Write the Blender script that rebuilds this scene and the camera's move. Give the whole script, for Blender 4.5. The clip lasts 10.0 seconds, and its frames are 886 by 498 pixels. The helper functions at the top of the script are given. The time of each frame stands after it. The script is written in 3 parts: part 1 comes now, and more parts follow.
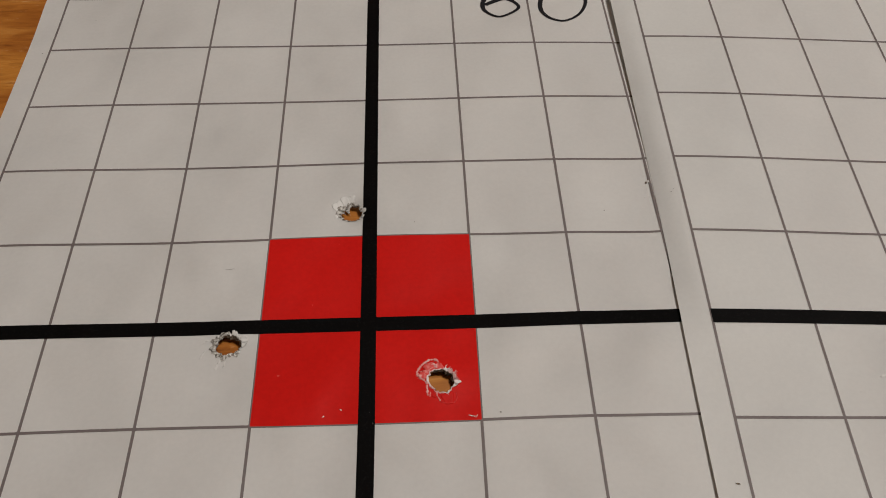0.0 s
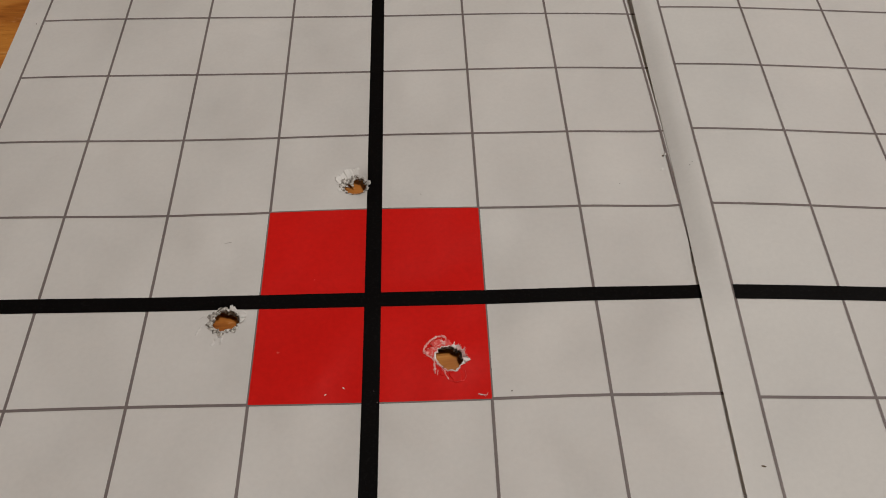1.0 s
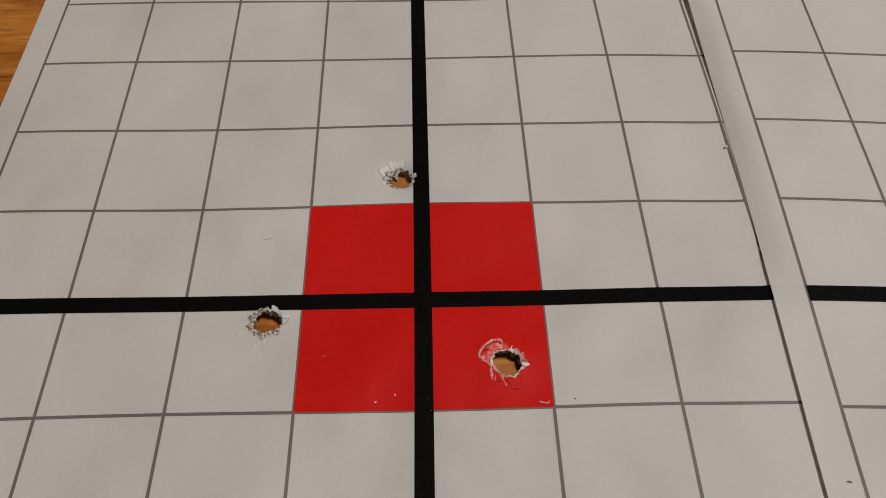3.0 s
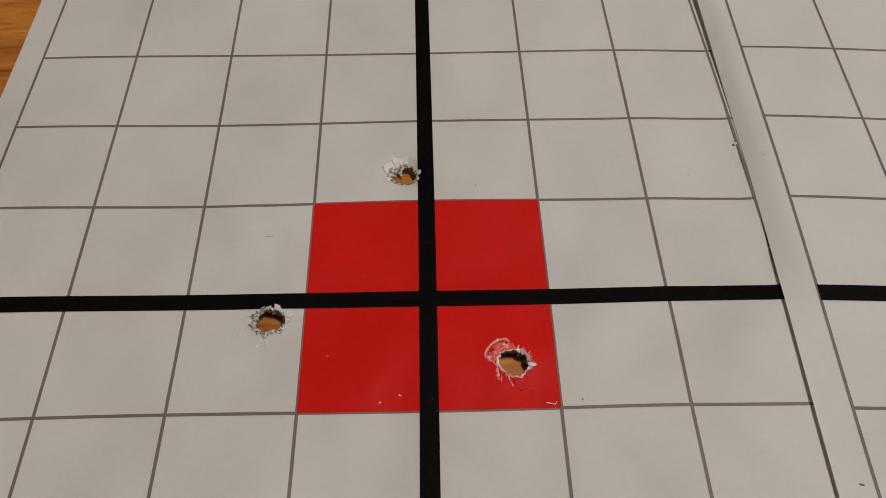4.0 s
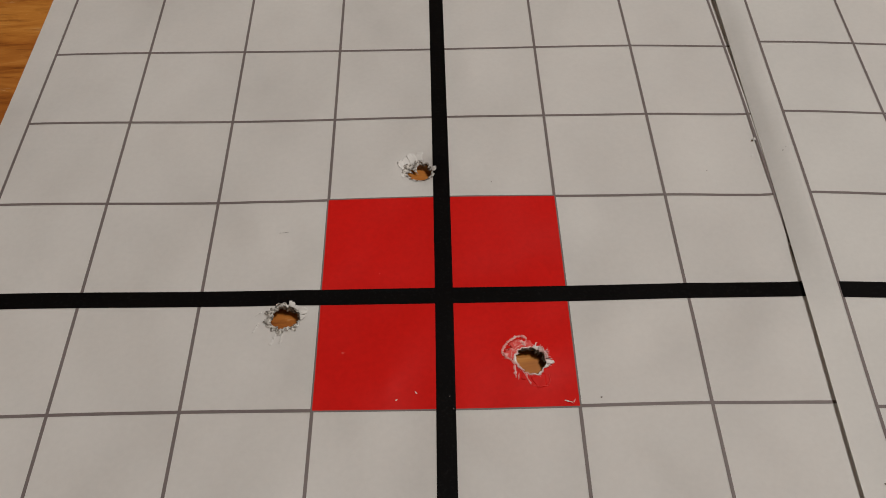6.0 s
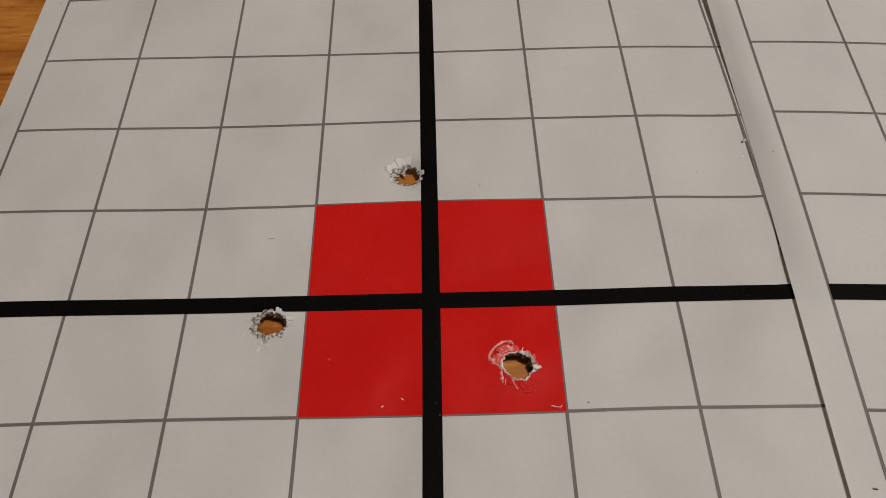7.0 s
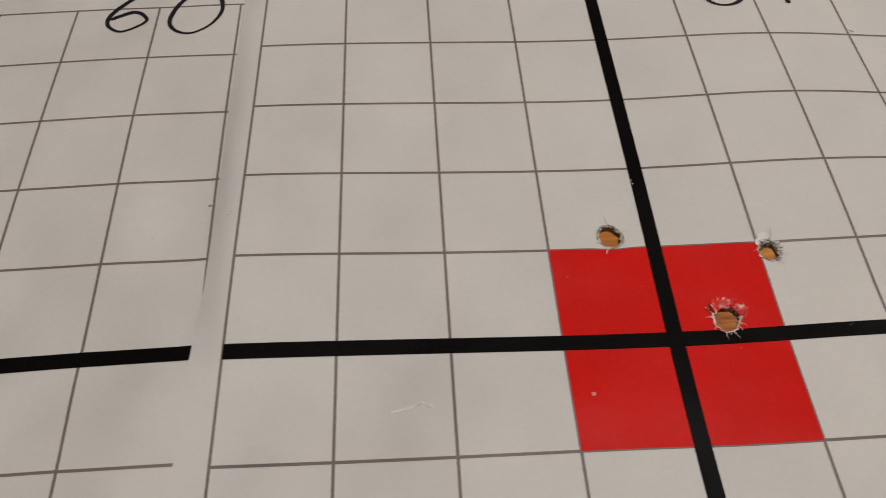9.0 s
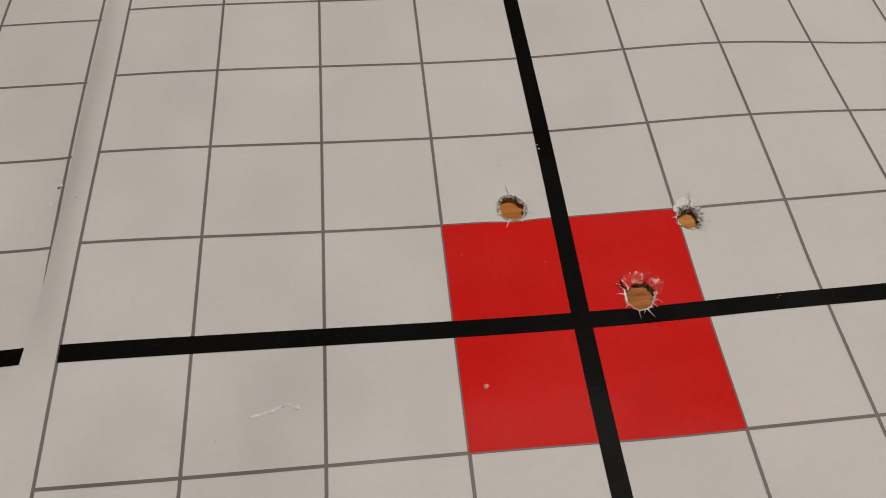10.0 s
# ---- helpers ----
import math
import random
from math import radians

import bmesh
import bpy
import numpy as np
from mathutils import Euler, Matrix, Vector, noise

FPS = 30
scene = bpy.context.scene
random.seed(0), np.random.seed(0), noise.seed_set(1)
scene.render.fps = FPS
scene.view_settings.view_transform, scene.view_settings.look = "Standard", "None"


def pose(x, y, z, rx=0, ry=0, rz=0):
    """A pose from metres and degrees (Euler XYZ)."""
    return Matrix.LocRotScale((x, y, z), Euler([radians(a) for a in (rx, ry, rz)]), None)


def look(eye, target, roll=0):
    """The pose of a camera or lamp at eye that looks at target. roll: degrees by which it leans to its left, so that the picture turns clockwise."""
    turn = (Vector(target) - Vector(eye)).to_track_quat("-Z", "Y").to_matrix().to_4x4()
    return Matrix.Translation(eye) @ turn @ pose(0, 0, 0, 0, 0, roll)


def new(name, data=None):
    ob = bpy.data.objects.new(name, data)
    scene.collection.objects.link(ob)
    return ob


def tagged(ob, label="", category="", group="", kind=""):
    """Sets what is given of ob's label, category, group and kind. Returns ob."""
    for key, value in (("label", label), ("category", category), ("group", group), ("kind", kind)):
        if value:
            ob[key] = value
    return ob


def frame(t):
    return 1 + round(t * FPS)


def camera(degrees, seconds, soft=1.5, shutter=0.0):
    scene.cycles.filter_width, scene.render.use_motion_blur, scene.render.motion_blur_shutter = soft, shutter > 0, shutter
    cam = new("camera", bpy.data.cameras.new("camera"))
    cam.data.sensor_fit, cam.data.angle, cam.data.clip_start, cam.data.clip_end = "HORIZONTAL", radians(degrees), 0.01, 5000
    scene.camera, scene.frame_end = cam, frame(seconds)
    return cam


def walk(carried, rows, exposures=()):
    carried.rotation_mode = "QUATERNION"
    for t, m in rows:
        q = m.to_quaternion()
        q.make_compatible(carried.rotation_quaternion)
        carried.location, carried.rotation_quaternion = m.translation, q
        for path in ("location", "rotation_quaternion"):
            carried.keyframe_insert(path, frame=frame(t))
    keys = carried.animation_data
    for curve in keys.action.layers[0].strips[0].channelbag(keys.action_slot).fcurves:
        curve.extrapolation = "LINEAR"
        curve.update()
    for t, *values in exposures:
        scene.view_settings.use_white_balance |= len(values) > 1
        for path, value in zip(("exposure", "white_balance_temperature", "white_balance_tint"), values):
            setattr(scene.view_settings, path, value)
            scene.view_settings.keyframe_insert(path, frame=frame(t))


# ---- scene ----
INCH = 0.0254
cam = camera(55.50, 10.0, soft=0.95, shutter=0.2)
ROWS = [
    (0.0, (0.01054, -0.10910, 0.17148), (0.01625, -0.01646, 0.05076), 1.65),
    (0.5, (0.01490, -0.11412, 0.17432), (0.01978, -0.02106, 0.05377), 1.24),
    (1.0, (0.00990, -0.10829, 0.15996), (0.01482, -0.01550, 0.03908), 1.39),
    (1.5, (0.00714, -0.10422, 0.15431), (0.01169, -0.01204, 0.03299), 1.28),
    (2.0, (0.00154, -0.10130, 0.15268), (0.00600, -0.00944, 0.03124), 1.30),
    (2.5, (-0.00023, -0.10084, 0.15211), (0.00405, -0.00884, 0.03068), 1.27),
    (4.0, (-0.00183, -0.09819, 0.14917), (0.00251, -0.00709, 0.02732), 1.49),
    (4.5, (-0.00262, -0.09765, 0.14942), (0.00167, -0.00657, 0.02741), 1.55),
    (5.0, (-0.00332, -0.09796, 0.14870), (0.00044, -0.00669, 0.02659), 1.34),
    (5.5, (-0.00360, -0.09797, 0.14806), (-0.00005, -0.00689, 0.02622), 1.26),
    (6.8, (-0.00153, -0.09756, 0.14546), (0.00031, -0.00541, 0.02408), -0.16),
    (7.0, (0.00054, -0.09651, 0.14727), (0.00235, -0.00523, 0.02525), -0.20),
    (7.5, (0.00037, -0.09622, 0.14447), (0.00199, -0.00521, 0.02246), -0.37),
    (7.7, (0.00367, -0.09606, 0.14507), (0.00512, -0.00495, 0.02291), -0.43),
    (8.0, (0.02432, -0.09737, 0.14931), (0.02541, -0.00613, 0.02737), -0.69),
    (8.2, (0.04623, -0.10087, 0.15360), (0.04706, -0.00832, 0.03253), -1.10),
    (8.5, (0.07997, -0.10334, 0.15634), (0.08170, -0.00910, 0.03652), -1.28),
    (8.7, (0.10084, -0.10189, 0.15909), (0.10451, -0.00756, 0.03945), -0.93),
    (9.0, (0.12377, -0.10077, 0.15963), (0.12951, -0.00630, 0.04026), -0.76),
    (9.2, (0.13203, -0.09979, 0.16042), (0.13940, -0.00557, 0.04086), -0.53),
    (9.4, (0.13714, -0.09766, 0.15610), (0.14538, -0.00393, 0.03622), -0.59),
    (9.5, (0.13836, -0.09630, 0.15111), (0.14690, -0.00214, 0.03151), -0.62),
    (10.0, (0.14450, -0.09027, 0.13966), (0.15456, 0.00218, 0.01914), -0.52),
]
walk(cam, [(t, look(eye, target, roll)) for t, eye, target, roll in ROWS], ((0.0, 0.03), (8.0, 0.02), (9.0, 0.02), (10.0, 0.04)))

# ---- world and lamp ----
TABLE_Z = -0.0008          # top of the table
FLOOR_Z = TABLE_Z - 0.75
CEILING_Z = FLOOR_Z + 2.4

world = bpy.data.worlds.new("world")
world.use_nodes = True
world.node_tree.nodes["Background"].inputs[0].default_value = (0.9, 0.93, 1.0, 1)
world.node_tree.nodes["Background"].inputs[1].default_value = 0.02
scene.world = world

LAMP_AT = (0.58, 0.10, CEILING_Z - 0.10)
lamp_data = bpy.data.lights.new("ceiling_lamp", "AREA")
lamp_data.shape, lamp_data.size = "DISK", 0.42
lamp_data.energy, lamp_data.color = 18.6, (1.0, 0.962, 0.912)
lamp = new("ceiling_lamp", lamp_data)
lamp.matrix_world = pose(*LAMP_AT)


# ---- materials ----
def material(name, rough=0.6, metal=0.0, coat=0.0):
    m = bpy.data.materials.new(name)
    m.use_nodes = True
    nt = m.node_tree
    b = nt.nodes["Principled BSDF"]
    b.inputs["Roughness"].default_value = rough
    b.inputs["Metallic"].default_value = metal
    b.inputs["Coat Weight"].default_value = coat
    return m, nt, b


def add(nt, kind, **values):
    n = nt.nodes.new(kind)
    for key, value in values.items():
        n.inputs[key.replace("_", " ")].default_value = value
    return n


def coords(nt, scale=(1, 1, 1), turn=(0, 0, 0)):
    tc = nt.nodes.new("ShaderNodeTexCoord")
    mp = nt.nodes.new("ShaderNodeMapping")
    mp.inputs["Scale"].default_value = scale
    mp.inputs["Rotation"].default_value = turn
    nt.links.new(tc.outputs["Object"], mp.inputs["Vector"])
    return mp.outputs["Vector"]


def noise_of(nt, vec, scale, detail=4.0, rough=0.55, twist=0.0):
    n = add(nt, "ShaderNodeTexNoise", Scale=scale, Detail=detail, Roughness=rough, Distortion=twist)
    nt.links.new(vec, n.inputs["Vector"])
    return n.outputs["Fac"]


def ramp(nt, fac, stops):
    r = nt.nodes.new("ShaderNodeValToRGB")
    els = r.color_ramp.elements
    while len(els) < len(stops):
        els.new(0.5)
    for e, (at, col) in zip(els, stops):
        e.position, e.color = at, (*col, 1)
    nt.links.new(fac, r.inputs["Fac"])
    return r.outputs["Color"]


def mix(nt, fac, a, b, kind="MIX"):
    n = nt.nodes.new("ShaderNodeMix")
    n.data_type, n.blend_type = "RGBA", kind
    for slot, v in ((0, fac), (6, a), (7, b)):
        if isinstance(v, bpy.types.NodeSocket):
            nt.links.new(v, n.inputs[slot])
        else:
            n.inputs[slot].default_value = v if slot == 0 else (*v, 1)
    return n.outputs[2]


def bump(nt, b, height, strength, distance, before=None):
    n = add(nt, "ShaderNodeBump", Strength=strength, Distance=distance)
    nt.links.new(height, n.inputs["Height"])
    if before is not None:
        nt.links.new(before, n.inputs["Normal"])
    nt.links.new(n.outputs["Normal"], b.inputs["Normal"])
    return n.outputs["Normal"]


def printed(name, light, dark, rough, grain=1.0, speck=None, gloss=0.25, thin=0.0, grain_at=(0.74, 0.80), grain_size=420, mottle=0.965):
    """Paper or ink on paper: mottled at two scales, with the cockle and the fibre of the sheet as relief."""
    m, nt, b = material(name, rough)
    b.inputs["Specular IOR Level"].default_value = gloss
    vec = coords(nt)
    col = ramp(nt, noise_of(nt, vec, 38, 3), [(0.3, dark), (0.7, light)])
    fine = ramp(nt, noise_of(nt, vec, 900, 3), [(0.3, (mottle, mottle, mottle)), (0.7, (1, 1, 1))])
    col = mix(nt, 1.0, col, fine, "MULTIPLY")
    if speck:
        spots = ramp(nt, noise_of(nt, vec, grain_size, 2, 0.4), [(grain_at[0], (0, 0, 0)), (grain_at[1], (1, 1, 1))])
        col = mix(nt, spots, col, speck)
    nt.links.new(col, b.inputs["Base Color"])
    n = bump(nt, b, noise_of(nt, vec, 21, 2, 0.4), 0.78 * grain, 0.0095)
    n = bump(nt, b, noise_of(nt, vec, 75, 2, 0.4), 0.4 * grain, 0.0010, n)
    bump(nt, b, noise_of(nt, vec, 1500, 3), 0.06 * grain, 0.0001, n)
    if thin:
        glow, both = nt.nodes.new("ShaderNodeBsdfTranslucent"), nt.nodes.new("ShaderNodeMixShader")
        both.inputs[0].default_value = thin
        nt.links.new(col, glow.inputs["Color"])
        nt.links.new(b.outputs[0], both.inputs[1])
        nt.links.new(glow.outputs[0], both.inputs[2])
        nt.links.new(both.outputs[0], nt.nodes["Material Output"].inputs["Surface"])
    return m


PAPER = printed("paper", (0.81, 0.795, 0.772), (0.772, 0.757, 0.738), 0.62, 1.35, gloss=0.35, thin=0.34)
PAPER_BACK = printed("paper_underside", (0.80, 0.785, 0.765), (0.775, 0.76, 0.74), 0.7, gloss=0.2, thin=0.85)
TORN = printed("torn_paper", (0.82, 0.805, 0.785), (0.74, 0.725, 0.705), 0.85, 0.8, thin=0.2)
RED = printed("red_ink", (0.585, 0.0098, 0.0072), (0.535, 0.0088, 0.0062), 0.50, 0.9, (0.66, 0.10, 0.085), gloss=0.07, grain_at=(0.76, 0.84), mottle=0.90)
BLACK = printed("black_ink", (0.0040, 0.0035, 0.0036), (0.0026, 0.0023, 0.0024), 0.42, 0.5, (0.0075, 0.007, 0.007), gloss=0.035, grain_at=(0.55, 0.75), grain_size=1700)
LINE = printed("grey_ink", (0.172, 0.143, 0.139), (0.138, 0.113, 0.110), 0.55)
PEN = printed("pen_ink", (0.012, 0.012, 0.016), (0.006, 0.006, 0.009), 0.45)
PINK = printed("torn_red_paper", (0.64, 0.030, 0.026), (0.58, 0.014, 0.012), 0.45, 0.9, (0.78, 0.36, 0.34), grain_at=(0.66, 0.82), grain_size=900)


BLUSH = printed("scuffed_red_paper", (0.67, 0.085, 0.075), (0.60, 0.030, 0.026), 0.6, 0.9, (0.80, 0.42, 0.40), grain_at=(0.54, 0.72), grain_size=800)


def wiped():
    """Lead-smeared, lumpy paper pulp: dark grey pits to pale tops."""
    m, nt, b = material("lead_wipe", 0.75)
    vec = coords(nt)
    col = ramp(nt, noise_of(nt, vec, 1500, 4, 0.6), [(0.36, (0.060, 0.050, 0.042)), (0.48, (0.26, 0.24, 0.215)), (0.62, (0.60, 0.575, 0.54))])
    nt.links.new(col, b.inputs["Base Color"])
    bump(nt, b, noise_of(nt, vec, 1100, 3), 0.6, 0.0004)
    return m


def charred_shade():
    """The scorched inner wall of a hole, brown-black with paler fibres; its darkness also paints in the hole's shade.
    """
    m, nt, b = material("scorched_shaded_edge", 0.8)
    vec = coords(nt)
    col = ramp(nt, noise_of(nt, vec, 1700, 4, 0.6), [(0.36, (0.016, 0.010, 0.006)), (0.54, (0.075, 0.046, 0.026)), (0.70, (0.30, 0.24, 0.18))])
    nt.links.new(col, b.inputs["Base Color"])
    bump(nt, b, noise_of(nt, vec, 1200, 3), 0.6, 0.0004)
    return m


def pine():
    m, nt, b = material("varnished_pine", 0.45, coat=0.06)
    b.inputs["Coat Roughness"].default_value = 0.25
    b.inputs["Specular IOR Level"].default_value = 0.25
    streak = coords(nt, (2.0, 11, 1), (0, 0, 0.03))
    a = ramp(nt, noise_of(nt, streak, 11, 7, 0.66, 1.2), [(0.32, (0.17, 0.044, 0.006)), (0.44, (0.34, 0.116, 0.018)), (0.56, (0.43, 0.165, 0.029)), (0.70, (0.55, 0.262, 0.068))])
    w = ramp(nt, noise_of(nt, coords(nt, (1.0, 4.2, 1)), 14, 4, 0.55, 0.8), [(0.32, (0.60, 0.46, 0.36)), (0.52, (0.95, 0.90, 0.86)), (0.70, (1.12, 1.16, 1.10))])
    col = mix(nt, 0.9, a, w, "MULTIPLY")
    pores = ramp(nt, noise_of(nt, coords(nt, (7, 62, 1)), 11, 4, 0.65), [(0.30, (0.36, 0.24, 0.16)), (0.45, (1, 1, 1))])
    col = mix(nt, 0.6, col, pores, "MULTIPLY")
    scuff = ramp(nt, noise_of(nt, coords(nt, (9, 48, 1), (0, 0, -0.10)), 13, 5, 0.7, 0.5), [(0.61, (0, 0, 0)), (0.74, (0.34, 0.34, 0.34))])
    col = mix(nt, scuff, col, (0.74, 0.53, 0.30))
    nt.links.new(col, b.inputs["Base Color"])
    bump(nt, b, noise_of(nt, streak, 14, 5, 0.6), 0.3, 0.0005)
    return m


def plaster(name, colour):
    m, nt, b = material(name, 0.85)
    vec = coords(nt)
    dark = tuple(c * 0.93 for c in colour)
    nt.links.new(ramp(nt, noise_of(nt, vec, 2.2, 5), [(0.3, dark), (0.7, colour)]), b.inputs["Base Color"])
    bump(nt, b, noise_of(nt, vec, 160, 3), 0.15, 0.001)
    return m


PINE = pine()
WIPE = wiped()
TORN_EDGE = printed("torn_edge", (0.70, 0.50, 0.48), (0.46, 0.20, 0.18), 0.8, 2.0, (0.80, 0.76, 0.74), grain_at=(0.46, 0.60))
FUZZ = printed("pink_fibre", (0.72, 0.36, 0.34), (0.60, 0.16, 0.145), 0.8, 2.0, (0.74, 0.62, 0.60), grain_at=(0.52, 0.66))
CHAR_SHADE = charred_shade()
# wall tone picked to warm the light bounced onto the paper
WALL = plaster("bounce_wall_paint", (0.60, 0.50, 0.38))
CEILING = plaster("ceiling_paint", (0.80, 0.79, 0.77))
BOARDS = plaster("floor_boards", (0.30, 0.19, 0.11))
m, nt, b = material("lamp_glass", 0.4)
b.inputs["Base Color"].default_value = (0.9, 0.88, 0.85, 1)
b.inputs["Emission Color"].default_value = (1.0, 0.92, 0.82, 1)
b.inputs["Emission Strength"].default_value = 3.0
GLASS = m
m, nt, b = material("lamp_metal", 0.35, 1.0)
b.inputs["Base Color"].default_value = (0.62, 0.60, 0.57, 1)
METAL = m


# ---- mesh helpers ----
def part(name, bm, mat, parent=None, label=""):
    me = bpy.data.meshes.new(name)
    bm.to_mesh(me)
    bm.free()
    me.materials.append(mat)
    ob = new(name, me)
    ob.parent = parent
    return tagged(ob, label)


def raw(name, verts, faces, mat, parent=None, label="", smooth=True):
    me = bpy.data.meshes.new(name)
    me.from_pydata(verts, [], faces)
    if smooth:
        me.polygons.foreach_set("use_smooth", [True] * len(me.polygons))
    me.materials.append(mat)
    me.update()
    ob = new(name, me)
    ob.parent = parent
    return tagged(ob, label)


def box(lo, hi, bevel=0.0):
    bm = bmesh.new()
    bmesh.ops.create_cube(bm, size=1.0)
    for v in bm.verts:
        v.co = Vector([l + (c + 0.5) * (h - l) for l, h, c in zip(lo, hi, v.co)])
    if bevel:
        bmesh.ops.bevel(bm, geom=bm.edges[:], offset=bevel, segments=3, affect="EDGES", profile=0.5)
    return bm


# ---- room ----
X0, X1, Y0, Y1 = -1.9, 2.2, -1.7, 2.3
tagged(part("floor", box((X0 - 0.1, Y0 - 0.1, FLOOR_Z - 0.1), (X1 + 0.1, Y1 + 0.1, FLOOR_Z)), BOARDS), "brown wooden floor under the table", "floor", kind="structure")
tagged(part("ceiling", box((X0 - 0.1, Y0 - 0.1, CEILING_Z), (X1 + 0.1, Y1 + 0.1, CEILING_Z + 0.1)), CEILING), "plain white painted ceiling", "ceiling", kind="structure")
# unseen walls, added to close the room and bounce warm light
for name, lo, hi in (
    ("wall_north", (X0, Y1, FLOOR_Z), (X1, Y1 + 0.1, CEILING_Z)),
    ("wall_south", (X0, Y0 - 0.1, FLOOR_Z), (X1, Y0, CEILING_Z)),
    ("wall_west", (X0 - 0.1, Y0, FLOOR_Z), (X0, Y1, CEILING_Z)),
    ("wall_east", (X1, Y0, FLOOR_Z), (X1 + 0.1, Y1, CEILING_Z)),
):
    tagged(part(name, box(lo, hi), WALL), "unseen beige wall added for warm bounced light", "wall", kind="structure")


def disc(radius, z0, z1, rings=5, sides=40):
    """A shallow bowl, open above, with its lowest point at z0 and its rim at z1."""
    bm = bmesh.new()
    last = None
    for k in range(1, rings + 1):
        a = 0.5 * math.pi * k / rings
        ring = [bm.verts.new((radius * math.sin(a) * math.cos(t), radius * math.sin(a) * math.sin(t), z1 + (z0 - z1) * math.cos(a))) for t in np.linspace(0, 2 * math.pi, sides, endpoint=False)]
        if last is None:
            bm.faces.new(ring[::-1])
        else:
            for i in range(sides):
                bm.faces.new((last[i], last[(i + 1) % sides], ring[(i + 1) % sides], ring[i]))
        last = ring
    return bm


light = tagged(new("ceiling_light"), "round white ceiling light with a metal plate", "ceiling light")
light.location = (LAMP_AT[0], LAMP_AT[1], CEILING_Z)
bm = bmesh.new()
bmesh.ops.create_cone(bm, cap_ends=True, segments=40, radius1=0.31, radius2=0.31, depth=0.03, matrix=Matrix.Translation((0, 0, -0.015)))
part("base_plate", bm, METAL, light, "brushed metal plate")
part("diffuser", disc(0.285, -0.085, -0.03), GLASS, light, "white glass diffuser")

# ---- table ----
TX0, TX1, TY0, TY1 = -0.55, 0.95, -0.42, 0.53
table = tagged(new("table"), "varnished orange pine table with streaky grain", "table")
table.location = (0.2, 0.05, FLOOR_Z)


def on_table(lo, hi, bevel):
    base = (0.2, 0.05, FLOOR_Z)
    return box([a - o for a, o in zip(lo, base)], [a - o for a, o in zip(hi, base)], bevel)


part("tabletop", on_table((TX0, TY0, TABLE_Z - 0.03), (TX1, TY1, TABLE_Z), 0.004), PINE, table)
for x in (TX0 + 0.06, TX1 - 0.12):
    for y in (TY0 + 0.06, TY1 - 0.12):
        part("leg", on_table((x, y, FLOOR_Z), (x + 0.06, y + 0.06, TABLE_Z - 0.03), 0.004), PINE, table)
for y in (TY0 + 0.08, TY1 - 0.10):
    part("apron", on_table((TX0 + 0.12, y, TABLE_Z - 0.12), (TX1 - 0.12, y + 0.02, TABLE_Z - 0.03), 0.002), PINE, table)
for x in (TX0 + 0.08, TX1 - 0.10):
    part("apron", on_table((x, TY0 + 0.12, TABLE_Z - 0.12), (x + 0.02, TY1 - 0.12, TABLE_Z - 0.03), 0.002), PINE, table)

# ---- the two paper targets: sizes in inches, on letter sheets ----
HALF_W, HALF_H = 4.235, 5.5
BAR, LINE_W, PITCH = 0.148, 0.026, 0.984
RIGHT_AT, RIGHT_TURN = (7.1443, -0.1504), math.radians(-0.8680)
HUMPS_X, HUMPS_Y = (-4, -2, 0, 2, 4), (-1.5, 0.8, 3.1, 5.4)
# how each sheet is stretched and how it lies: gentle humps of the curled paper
SHIFT_X = {"left": (-0.003, 0.0041, -0.0038, 0.0275, -0.0106, -0.0082, -0.0314, -0.0017, 0.0153, 0.0047),
           "right": (-0.0005, -0.018, 0.0136, -0.0323, 0.013, -0.0048, -0.054, 0.0204, -0.0027, -0.0007)}
SHIFT_Y = {"left": (-0.0017, 0.0111, 0.006, -0.0172, -0.0019, -0.0096, -0.0017, 0.0233, -0.0149, 0.0058),
           "right": (-0.0051, 0.0124, 0.0045, 0.0105, -0.0237, -0.0133, -0.0356, -0.0031, 0.0004, 0.0064)}
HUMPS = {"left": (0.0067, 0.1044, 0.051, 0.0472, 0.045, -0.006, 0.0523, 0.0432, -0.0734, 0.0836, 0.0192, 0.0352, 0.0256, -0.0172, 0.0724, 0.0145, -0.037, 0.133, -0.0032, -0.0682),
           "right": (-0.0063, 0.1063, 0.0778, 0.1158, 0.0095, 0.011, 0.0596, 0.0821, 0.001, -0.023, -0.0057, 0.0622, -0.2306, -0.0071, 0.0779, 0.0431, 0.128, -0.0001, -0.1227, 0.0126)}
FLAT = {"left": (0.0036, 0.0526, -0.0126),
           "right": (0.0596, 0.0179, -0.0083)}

# how the printed cross drifts from the middle of its grid
BEND_U = {"left": (0.0012, 0.0, 0.0),
           "right": (-0.007, 0.0081, 0.003)}
BEND_V = {"left": (-0.0186, -0.0028, -0.0024),
           "right": (-0.0091, 0.0128, 0.011)}
# how the lower sheet rises towards the overlap; depth of the fold in the free edge; how askew that edge is cut
RISE = (-0.0578, 0.0212)
FOLD, ASKEW = 0.078, (-0.016, -0.003, 0.032)

# bullet holes: u, v, radius, how far the paper round it is pushed up, seed, how ragged its edge is
HOLES = {"left": ((-1.276, -0.190, 0.112, 0.010, 1, 0.7), (-0.202, 1.346, 0.117, -0.100, 2, 0.8), (0.662, -0.616, 0.119, 0.026, 3, 0.6)),
         "right": ((-0.388, 1.160, 0.130, -0.055, 4, 0.25), (1.098, 0.900, 0.100, -0.035, 5, 0.6), (0.508, 0.176, 0.120, -0.015, 6, 0.6))}


